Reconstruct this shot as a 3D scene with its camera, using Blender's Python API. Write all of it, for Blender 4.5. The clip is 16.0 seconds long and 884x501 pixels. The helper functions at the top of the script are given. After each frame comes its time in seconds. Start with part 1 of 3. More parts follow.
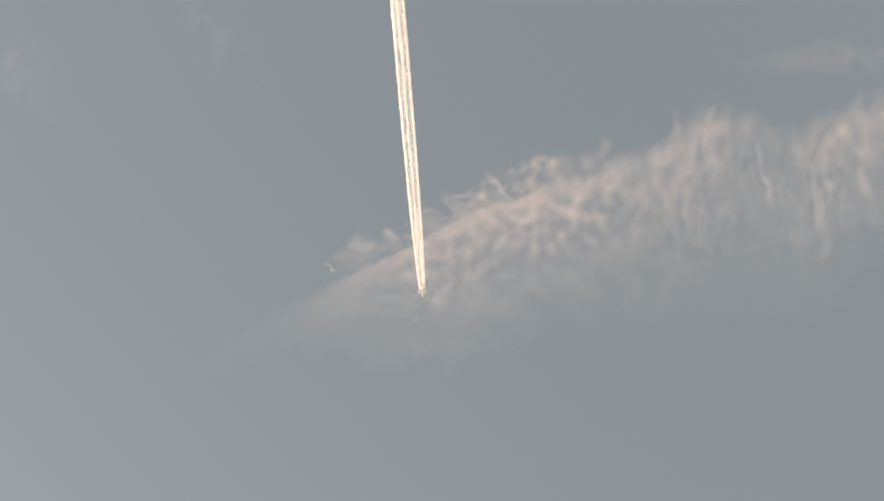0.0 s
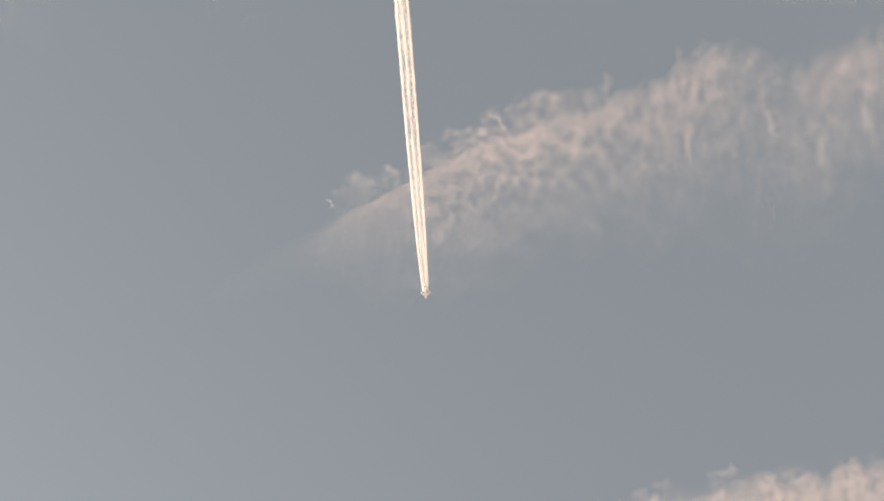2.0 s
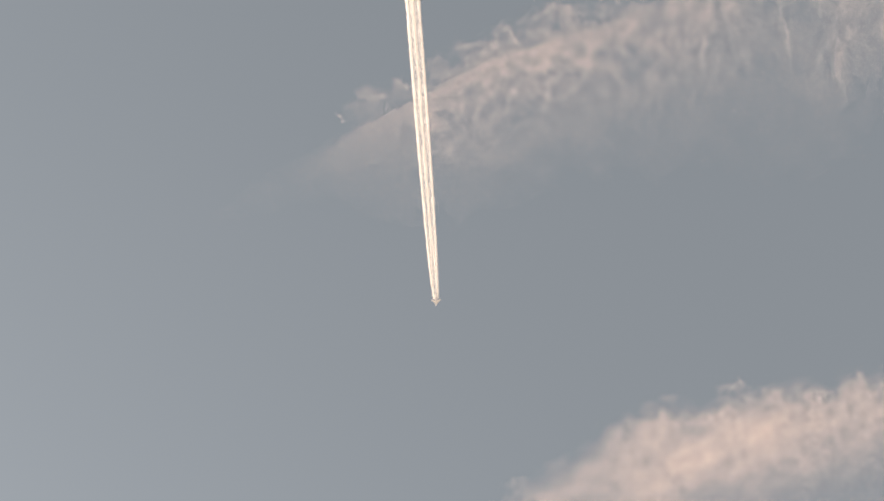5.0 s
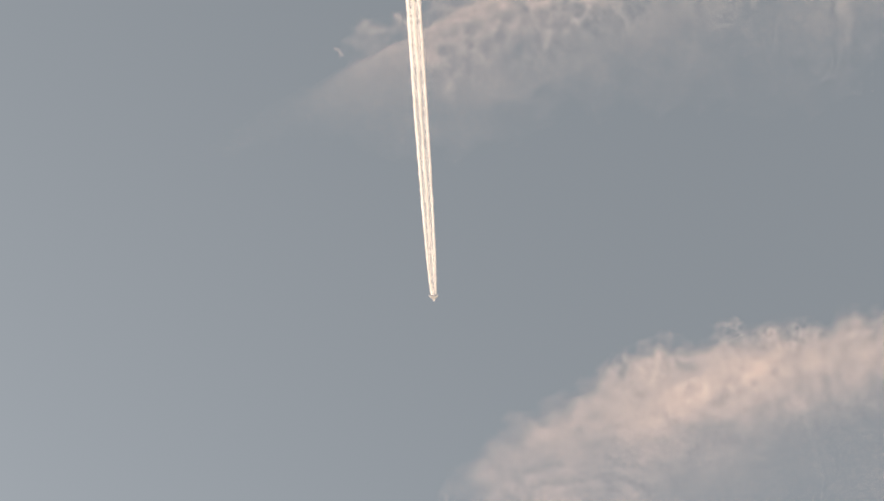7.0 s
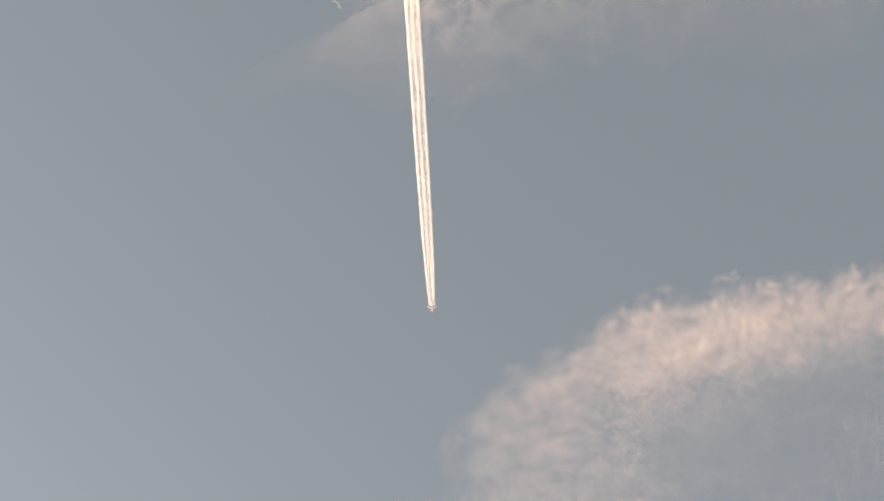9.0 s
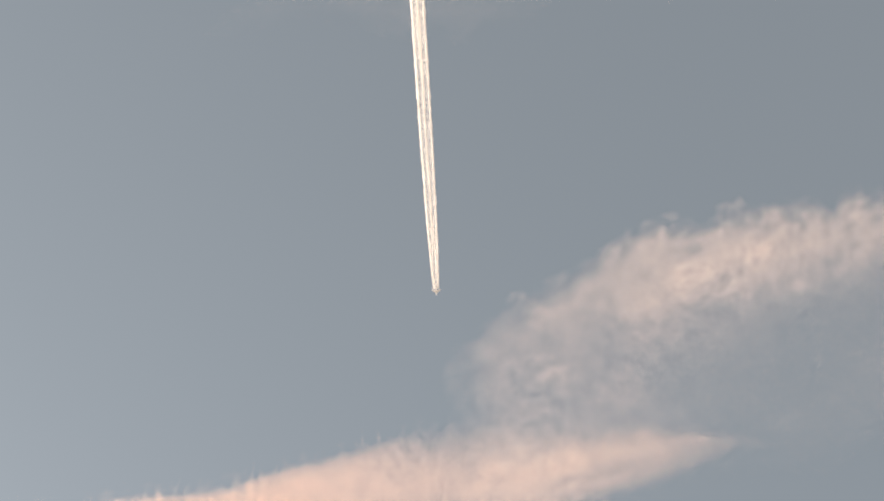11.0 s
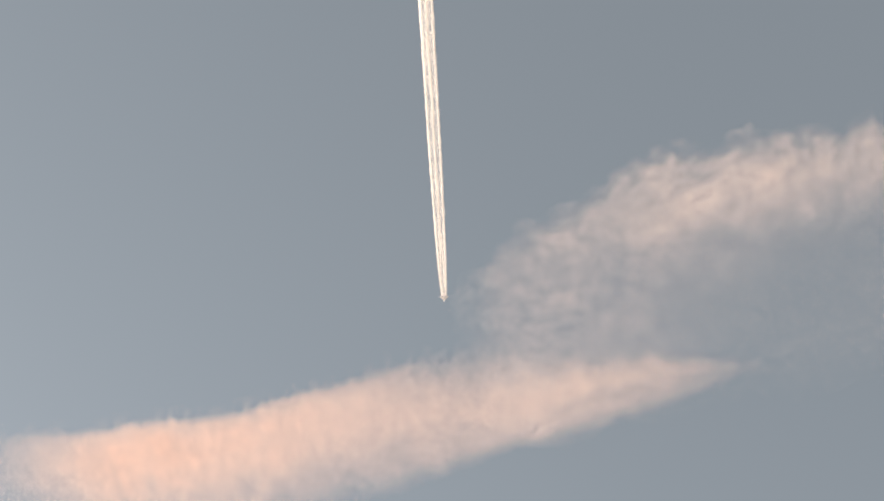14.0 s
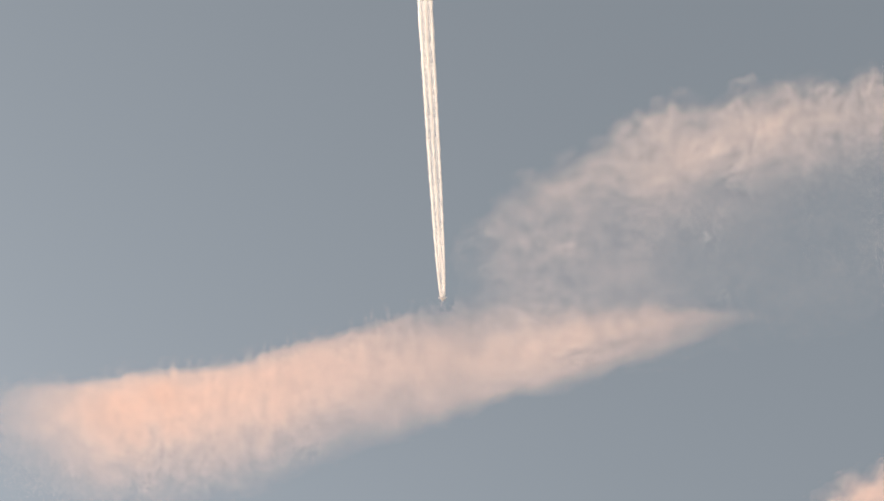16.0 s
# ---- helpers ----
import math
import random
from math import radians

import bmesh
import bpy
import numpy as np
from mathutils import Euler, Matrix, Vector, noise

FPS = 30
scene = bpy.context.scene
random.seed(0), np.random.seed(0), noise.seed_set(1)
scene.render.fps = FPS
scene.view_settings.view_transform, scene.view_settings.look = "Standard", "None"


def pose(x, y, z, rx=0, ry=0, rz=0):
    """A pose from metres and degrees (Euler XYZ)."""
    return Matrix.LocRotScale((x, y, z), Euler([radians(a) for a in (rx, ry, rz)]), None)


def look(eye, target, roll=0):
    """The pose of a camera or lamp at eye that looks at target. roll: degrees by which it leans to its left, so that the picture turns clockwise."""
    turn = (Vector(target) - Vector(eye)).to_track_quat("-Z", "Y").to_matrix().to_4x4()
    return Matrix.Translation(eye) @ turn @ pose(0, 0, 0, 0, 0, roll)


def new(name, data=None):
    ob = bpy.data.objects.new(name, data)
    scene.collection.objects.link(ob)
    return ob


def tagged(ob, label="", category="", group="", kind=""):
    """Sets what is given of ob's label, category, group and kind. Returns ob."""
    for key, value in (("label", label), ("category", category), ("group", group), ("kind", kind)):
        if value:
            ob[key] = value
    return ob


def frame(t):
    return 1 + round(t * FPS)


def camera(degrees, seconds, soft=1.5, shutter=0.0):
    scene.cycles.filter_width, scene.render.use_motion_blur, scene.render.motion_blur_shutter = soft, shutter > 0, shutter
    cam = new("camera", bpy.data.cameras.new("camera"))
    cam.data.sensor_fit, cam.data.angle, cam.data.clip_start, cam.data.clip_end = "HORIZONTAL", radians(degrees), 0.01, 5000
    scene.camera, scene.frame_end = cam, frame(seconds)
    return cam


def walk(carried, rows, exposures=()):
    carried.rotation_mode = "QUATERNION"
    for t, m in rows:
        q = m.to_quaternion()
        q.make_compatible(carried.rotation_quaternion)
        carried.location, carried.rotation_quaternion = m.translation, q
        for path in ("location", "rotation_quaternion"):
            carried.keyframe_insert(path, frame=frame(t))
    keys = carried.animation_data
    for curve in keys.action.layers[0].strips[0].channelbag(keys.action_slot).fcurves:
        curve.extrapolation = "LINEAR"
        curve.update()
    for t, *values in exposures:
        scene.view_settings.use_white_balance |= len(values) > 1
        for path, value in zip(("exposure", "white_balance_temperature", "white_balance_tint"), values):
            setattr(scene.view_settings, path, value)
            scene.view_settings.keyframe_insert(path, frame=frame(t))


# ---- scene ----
# camera: held by hand near the ground, turned up past the zenith to follow the airliner
CAMERA_ROWS = [
    (0.0, pose(0, 0, 1.6, 178.017, 1.050, -0.252)),
    (0.5, pose(0, 0, 1.6, 177.286, 1.212, -0.033)),
    (1.0, pose(0, 0, 1.6, 176.273, 1.251, -0.086)),
    (1.5, pose(0, 0, 1.6, 175.130, 1.199, -0.251)),
    (2.0, pose(0, 0, 1.6, 174.476, 1.030, -0.323)),
    (2.5, pose(0, 0, 1.6, 173.240, 1.195, -0.292)),
    (3.0, pose(0, 0, 1.6, 172.384, 1.276, -0.173)),
    (3.5, pose(0, 0, 1.6, 171.996, 0.964, -0.194)),
    (4.0, pose(0, 0, 1.6, 171.392, 0.484, -0.115)),
    (6.5, pose(0, 0, 1.6, 167.212, 0.380, -0.620)),
    (7.0, pose(0, 0, 1.6, 166.344, 0.431, -0.637)),
    (7.5, pose(0, 0, 1.6, 165.540, 0.226, -0.574)),
    (8.0, pose(0, 0, 1.6, 164.860, 0.344, -0.710)),
    (8.5, pose(0, 0, 1.6, 164.204, 0.547, -0.760)),
    (9.0, pose(0, 0, 1.6, 163.815, 0.484, -0.672)),
    (11.5, pose(0, 0, 1.6, 158.910, 0.228, -0.528)),
    (12.0, pose(0, 0, 1.6, 158.320, 0.180, -0.716)),
    (12.5, pose(0, 0, 1.6, 157.875, 0.221, -0.607)),
    (13.0, pose(0, 0, 1.6, 157.091, 0.068, -0.660)),
    (13.5, pose(0, 0, 1.6, 156.420, -0.044, -0.407)),
    (14.0, pose(0, 0, 1.6, 155.810, -0.135, -0.336)),
    (14.5, pose(0, 0, 1.6, 155.235, 0.009, -0.363)),
    (15.0, pose(0, 0, 1.6, 154.715, 0.120, -0.410)),
    (15.5, pose(0, 0, 1.6, 154.162, -0.074, -0.271)),
    (16.0, pose(0, 0, 1.6, 153.064, -0.133, -0.326)),
]
cam = camera(46.0, 16.0, soft=1.8)
walk(cam, CAMERA_ROWS, exposures=[(0.0, 1.70, 6540, 8), (1.0, 1.69, 6530, 10), (4.0, 1.655, 6510, 11), (9.0, 1.63, 6400, 10), (13.0, 1.61, 6260, 9), (16.0, 1.54, 6270, 10)])

# ---- world and sun: a hazy late afternoon ----
SUN_AZIMUTH = radians(-48)      # clockwise from +y
SUN_ELEVATION = radians(22)
world = bpy.data.worlds.new("sky")
scene.world = world
world.use_nodes = True
wn = world.node_tree
sky = wn.nodes.new("ShaderNodeTexSky")
sky.sky_type = "NISHITA"
sky.sun_disc = False
sky.sun_elevation = SUN_ELEVATION
sky.sun_rotation = SUN_AZIMUTH
sky.air_density, sky.dust_density, sky.ozone_density = 1.0, 0.45, 0.8
haze = wn.nodes.new("ShaderNodeHueSaturation")   # grey haze takes most of the blue
haze.inputs["Saturation"].default_value = 0.24
haze.inputs["Hue"].default_value = 0.475
wn.links.new(sky.outputs["Color"], haze.inputs["Color"])
veil = wn.nodes.new("ShaderNodeMix")              # even milky veil over the whole sky
veil.data_type = "RGBA"
veil.inputs["Factor"].default_value = 0.60
for socket in veil.inputs:
    if socket.type == "RGBA" and socket.name == "A":
        wn.links.new(haze.outputs["Color"], socket)
    if socket.type == "RGBA" and socket.name == "B":
        socket.default_value = (1.27, 1.41, 1.54, 1)
for socket in veil.outputs:
    if socket.type == "RGBA":
        wn.links.new(socket, wn.nodes["Background"].inputs["Color"])
wn.nodes["Background"].inputs["Strength"].default_value = 0.060

sun = new("sun", bpy.data.lights.new("sun", "SUN"))
sun.data.energy, sun.data.angle, sun.data.color = 4.1, radians(0.5), (1.0, 0.77, 0.60)
sun_way = Vector((math.sin(SUN_AZIMUTH) * math.cos(SUN_ELEVATION), math.cos(SUN_AZIMUTH) * math.cos(SUN_ELEVATION), math.sin(SUN_ELEVATION)))
sun.matrix_world = look(sun_way * 100, (0, 0, 0))


# ---- materials ----
def material(name):
    m = bpy.data.materials.new(name)
    m.use_nodes = True
    return m, m.node_tree, m.node_tree.nodes["Principled BSDF"]


def ice_material(name, dark, light):
    """Ice haze: scatters light forwards and backwards alike, each flake a little different."""
    m, tree, principled = material(name)
    out = tree.nodes["Material Output"]
    tree.nodes.remove(principled)
    geo, ramp = tree.nodes.new("ShaderNodeNewGeometry"), tree.nodes.new("ShaderNodeValToRGB")
    ramp.color_ramp.elements[0].color, ramp.color_ramp.elements[1].color = (*dark, 1), (*light, 1)
    diffuse, translucent, mix = tree.nodes.new("ShaderNodeBsdfDiffuse"), tree.nodes.new("ShaderNodeBsdfTranslucent"), tree.nodes.new("ShaderNodeMixShader")
    tree.links.new(geo.outputs["Random Per Island"], ramp.inputs["Fac"])
    for b in (diffuse, translucent):
        tree.links.new(ramp.outputs["Color"], b.inputs["Color"])
    tree.links.new(diffuse.outputs[0], mix.inputs[1])
    tree.links.new(translucent.outputs[0], mix.inputs[2])
    tree.links.new(mix.outputs[0], out.inputs["Surface"])
    return m


def plain_material(name, colour, rough, metal=0.0, scale=1.0, spread=0.12, bump=0.05):
    """Colour with stains at two scales and a fine relief."""
    m, tree, p = material(name)
    coord = tree.nodes.new("ShaderNodeTexCoord")
    coarse, fine = tree.nodes.new("ShaderNodeTexNoise"), tree.nodes.new("ShaderNodeTexNoise")
    coarse.inputs["Scale"].default_value, fine.inputs["Scale"].default_value = scale, scale * 9
    coarse.inputs["Detail"].default_value = 5
    mix, ramp, lift = tree.nodes.new("ShaderNodeMath"), tree.nodes.new("ShaderNodeValToRGB"), tree.nodes.new("ShaderNodeBump")
    mix.operation = "MULTIPLY_ADD"
    mix.inputs[1].default_value = 0.35
    for n in (coarse, fine):
        tree.links.new(coord.outputs["Object"], n.inputs["Vector"])
    tree.links.new(fine.outputs["Fac"], mix.inputs[0])
    tree.links.new(coarse.outputs["Fac"], mix.inputs[2])
    ramp.color_ramp.elements[0].position, ramp.color_ramp.elements[1].position = 0.35, 0.95
    ramp.color_ramp.elements[0].color = (*[c * (1 - spread) for c in colour], 1)
    ramp.color_ramp.elements[1].color = (*[min(1, c * (1 + spread)) for c in colour], 1)
    tree.links.new(mix.outputs[0], ramp.inputs["Fac"])
    tree.links.new(ramp.outputs["Color"], p.inputs["Base Color"])
    lift.inputs["Strength"].default_value = bump
    tree.links.new(fine.outputs["Fac"], lift.inputs["Height"])
    tree.links.new(lift.outputs["Normal"], p.inputs["Normal"])
    p.inputs["Roughness"].default_value, p.inputs["Metallic"].default_value = rough, metal
    return m


# warm sunlight is put into the clouds' ice colour, most in the peach one
SUN_TINTED_ICE = ice_material("sun_tinted_cloud_ice", (0.89, 0.76, 0.70), (0.95, 0.825, 0.775))
PEACH_LIT_ICE = ice_material("peach_lit_cloud_ice", (0.90, 0.70, 0.61), (0.98, 0.79, 0.70))
TRAIL_ICE = ice_material("contrail_ice", (0.94, 0.92, 0.89), (0.99, 0.98, 0.96))
PAINT = plain_material("white_aircraft_paint", (0.86, 0.86, 0.86), 0.32, 0.0, 0.15, 0.06, 0.01)
ALLOY = plain_material("bare_alloy", (0.60, 0.61, 0.63), 0.35, 0.9, 0.3, 0.1, 0.02)
DARK = plain_material("dark_engine_core", (0.05, 0.05, 0.055), 0.5, 0.6, 1.0, 0.2, 0.02)
GLASS = plain_material("cockpit_glass", (0.02, 0.025, 0.03), 0.08, 0.0, 1.0, 0.1, 0.0)
# unseen ground, made pale to throw light up under the airliner
BOUNCE_GROUND = plain_material("pale_bounce_ground", (0.60, 0.55, 0.48), 0.95, 0.0, 0.02, 0.25, 0.3)


# ---- helpers of the scene ----
def part(name, bm, mat, parent, label=""):
    mesh = bpy.data.meshes.new(name)
    bm.to_mesh(mesh)
    bm.free()
    mesh.materials.append(mat)
    for p in mesh.polygons:
        p.use_smooth = True
    ob = new(name, mesh)
    ob.parent = parent
    return tagged(ob, label)


RNG = np.random.default_rng(7)
TABLE = RNG.random((256, 256))
JIT_X, JIT_Y = RNG.random((256, 256)), RNG.random((256, 256))


def soft(a, b, x):
    """0 below a, 1 above b, smooth between."""
    u = np.clip((x - a) / (b - a), 0, 1)
    return u * u * (3 - 2 * u)


def value_noise(x, y):
    i, j = np.floor(x).astype(int), np.floor(y).astype(int)
    u, v = x - i, y - j
    u, v = u * u * (3 - 2 * u), v * v * (3 - 2 * v)
    i, j, k, l = i & 255, j & 255, (i + 1) & 255, (j + 1) & 255
    return (TABLE[i, j] * (1 - u) + TABLE[k, j] * u) * (1 - v) + (TABLE[i, l] * (1 - u) + TABLE[k, l] * u) * v


def fbm(x, y, octaves=4, rough=0.5):
    """Fractal noise about 0, from -1 to 1."""
    total, weight, norm = 0.0, 1.0, 0.0
    for o in range(octaves):
        total = total + weight * (value_noise(x * 2 ** o + 37.3 * o, y * 2 ** o + 91.7 * o) * 2 - 1)
        norm += weight
        weight *= rough
    return total / norm * 1.5


def ridges(x, y, octaves=3):
    """Thin bright strands: near 1 on crests."""
    return np.clip(1 - 2.2 * np.abs(fbm(x, y, octaves)), 0, 1)


def cells(x, y):
    """Distance to the nearest of scattered centres, about one a unit square: 0 at a centre, near 1 on the walls between."""
    i, j = np.floor(x).astype(int), np.floor(y).astype(int)
    best = np.full(x.shape, 9.0)
    for di in (-1, 0, 1):
        for dj in (-1, 0, 1):
            a, b = (i + di) & 255, (j + dj) & 255
            d = np.hypot(i + di + JIT_X[a, b] - x, j + dj + JIT_Y[a, b] - y)
            best = np.minimum(best, d)
    return np.clip(best * 1.25, 0, 1.2)


def smooth_curve(points, reach=60.0):
    """A rounded curve y(x) through a few plan points."""
    xs = np.arange(points[0][0], points[-1][0] + 1, 10.0)
    ys = np.interp(xs, [p[0] for p in points], [p[1] for p in points])
    n = max(1, int(reach / 10))
    kernel = np.hanning(2 * n + 3)[1:-1]
    ys = np.convolve(np.pad(ys, n, mode="edge"), kernel / kernel.sum(), mode="valid")
    return lambda x: np.interp(x, xs, ys)


def scatter(tau, x0, y0, cell, split, area, phase):
    """Plan places of flakes, spread evenly, so that their covering follows tau, given on a grid of that cell size."""
    live = np.maximum(np.maximum(tau[:-1, :-1], tau[1:, 1:]), np.maximum(tau[1:, :-1], tau[:-1, 1:])) > 0.0008
    row, col = np.nonzero(live)
    a, b = np.meshgrid(np.arange(split), np.arange(split))
    i = (col[:, None] * split + a.ravel()[None]).ravel()
    j = (row[:, None] * split + b.ravel()[None]).ravel()
    fx, fy = i + RNG.random(i.size), j + RNG.random(i.size)
    u, v = fx / split, fy / split
    k, l = u.astype(int), v.astype(int)
    u, v = u - k, v - l
    here = (tau[l, k] * (1 - u) + tau[l, k + 1] * u) * (1 - v) + (tau[l + 1, k] * (1 - u) + tau[l + 1, k + 1] * u) * v
    even = (0.7548776662 * i + 0.5698402910 * j + phase + 0.1 * RNG.random(i.size)) % 1.0
    count = np.floor(np.clip(here, 0, 6) * (cell / split) ** 2 / (area * FACING) + even).astype(int)
    own = np.repeat(np.arange(count.size), count)
    shake = np.where(np.r_[False, own[1:] == own[:-1]], 1.0, 0.0) if own.size else np.zeros(0)
    unit = cell / split
    return x0 + unit * (fx[own] + shake * (RNG.random(own.size) - 0.5)), y0 + unit * (fy[own] + shake * (RNG.random(own.size) - 0.5))


# plates of ice float nearly level in the old clouds; fresh ones in the contrail still lie square to the light
LEVEL = (0.15 * sun_way + Vector((0, 0, 1))).normalized()
FRESH = (sun_way + Vector((0, 0, 1))).normalized()
FACING = 0.96       # how much of its area a level plate shows from below, on the mean


def flake_mesh(name, place, area, mat, parent, label="", slim=1.0, lie=FRESH):
    """Small three-cornered plates of ice haze at the places, tilted a little each, drawn out into fibres by slim, joined in one mesh."""
    n = len(place)
    face = np.array(lie) + RNG.normal(size=(n, 3)) * 0.14
    face /= np.linalg.norm(face, axis=1)[:, None]
    a = np.cross(face, RNG.normal(size=(n, 3)))
    a /= np.linalg.norm(a, axis=1)[:, None]
    b = np.cross(face, a)
    r = np.sqrt(area / 1.299 * RNG.uniform(0.8, 1.2, n))[:, None]
    co = np.empty((n, 3, 3), np.float32)
    for k in range(3):
        w = 2 * math.pi * k / 3
        co[:, k] = place + r * (a * (math.cos(w) * slim) + b * (math.sin(w) / slim))
    mesh = bpy.data.meshes.new(name)
    mesh.vertices.add(3 * n)
    mesh.vertices.foreach_set("co", co.ravel())
    mesh.loops.add(3 * n)
    mesh.loops.foreach_set("vertex_index", np.arange(3 * n, dtype=np.int32))
    mesh.polygons.add(n)
    mesh.polygons.foreach_set("loop_start", np.arange(0, 3 * n, 3, dtype=np.int32))
    mesh.update(calc_edges=True)
    mesh.materials.append(mat)
    ob = new(name, mesh)
    ob.parent = parent
    return tagged(ob, label, kind="stuff")


def cloud(name, label, centre, height):
    """The Empty that carries a cloud's parts."""
    ob = new(name)
    ob.location = (*centre, height)
    return tagged(ob, label, "cloud", "cirrus clouds")


def cloud_part(name, owner, depth, box, thick, area=0.3, cell=3.0, split=3, label="", mat=None):
    x0, x1, y0, y1 = box
    gx, gy = np.meshgrid(np.arange(x0, x1 + cell, cell), np.arange(y0, y1 + cell, cell))
    tau = depth(gx.ravel(), gy.ravel()).reshape(gx.shape) / 3
    places = []
    for k in range(3):      # three folded layers, one above another
        x, y = scatter(tau, x0, y0, cell, split, area, 0.37 * k)
        fold = 16 * fbm(x / 420, y / 420, 2) + thick * ((k - 1) + 0.9 * fbm(x / 110 + 13 * k, y / 110, 2))
        places.append(np.c_[x - owner.location.x, y - owner.location.y, fold + RNG.normal(size=x.size) * 0.8])
    return flake_mesh(name, np.concatenate(places), area, mat or SUN_TINTED_ICE, owner, label, 5.0, LEVEL)


def profile(points, reach=60.0):
    """Strength along x from a few (x, strength) points, rounded."""
    curve = smooth_curve(points, reach)
    return lambda x: np.clip(curve(x), 0, None)


def puffs(x, y, rows):
    """Rounded tufts, each a faint disc with a brighter upper rim: (x, y, half width, half height, strength)."""
    total = np.zeros(x.shape)
    for cx, cy, rx, ry, strength in rows:
        u, v = (x - cx) / rx, (y - cy) / ry
        r = np.hypot(u, v)
        rim = np.exp(-((r - 0.80) / 0.34) ** 2) * soft(0.5, -0.6, v)
        total += strength * (0.60 * rim + 0.50 * np.exp(-(r / 1.05) ** 2))
    return total


def strands(x, y, rows):
    """Thin hanging threads: (x and y of the upper end, x and y of the lower end, width, strength)."""
    total = np.zeros(x.shape)
    for xa, ya, xb, yb, width, strength in rows:
        f = (y - ya) / (yb - ya)
        line = xa + (xb - xa) * f + 10 * np.sin(f * 4.1 + xa)
        total += strength * np.exp(-((x - line) / width) ** 2) * soft(-0.25, 0.15, f) * soft(1.3, 0.75, f)
    return total


# ---- ground ----
# added out of view; its pale colour works as a reflector from below
def build_ground():
    bm = bmesh.new()
    rings, sides = [2, 6, 18, 50, 140, 400, 1100, 2600, 4900], 64
    loops = []
    for r in rings:
        loops.append([bm.verts.new((r * math.cos(2 * math.pi * k / sides), r * math.sin(2 * math.pi * k / sides),
                                    (0.02 if r < 10 else 0.6 if r > 300 else 0.15) * noise.noise(Vector((r * math.cos(2 * math.pi * k / sides) / 60, r * math.sin(2 * math.pi * k / sides) / 60, 0))))) for k in range(sides)])
    bm.faces.new(loops[0])
    for a, b in zip(loops, loops[1:]):
        for k in range(sides):
            bm.faces.new((a[k], b[k], b[(k + 1) % sides], a[(k + 1) % sides]))
    mesh = bpy.data.meshes.new("ground")
    bm.to_mesh(mesh)
    bm.free()
    mesh.materials.append(BOUNCE_GROUND)
    tagged(new("ground", mesh), "unseen open ground, pale to bounce light up at the airliner", "ground", kind="structure")


build_ground()


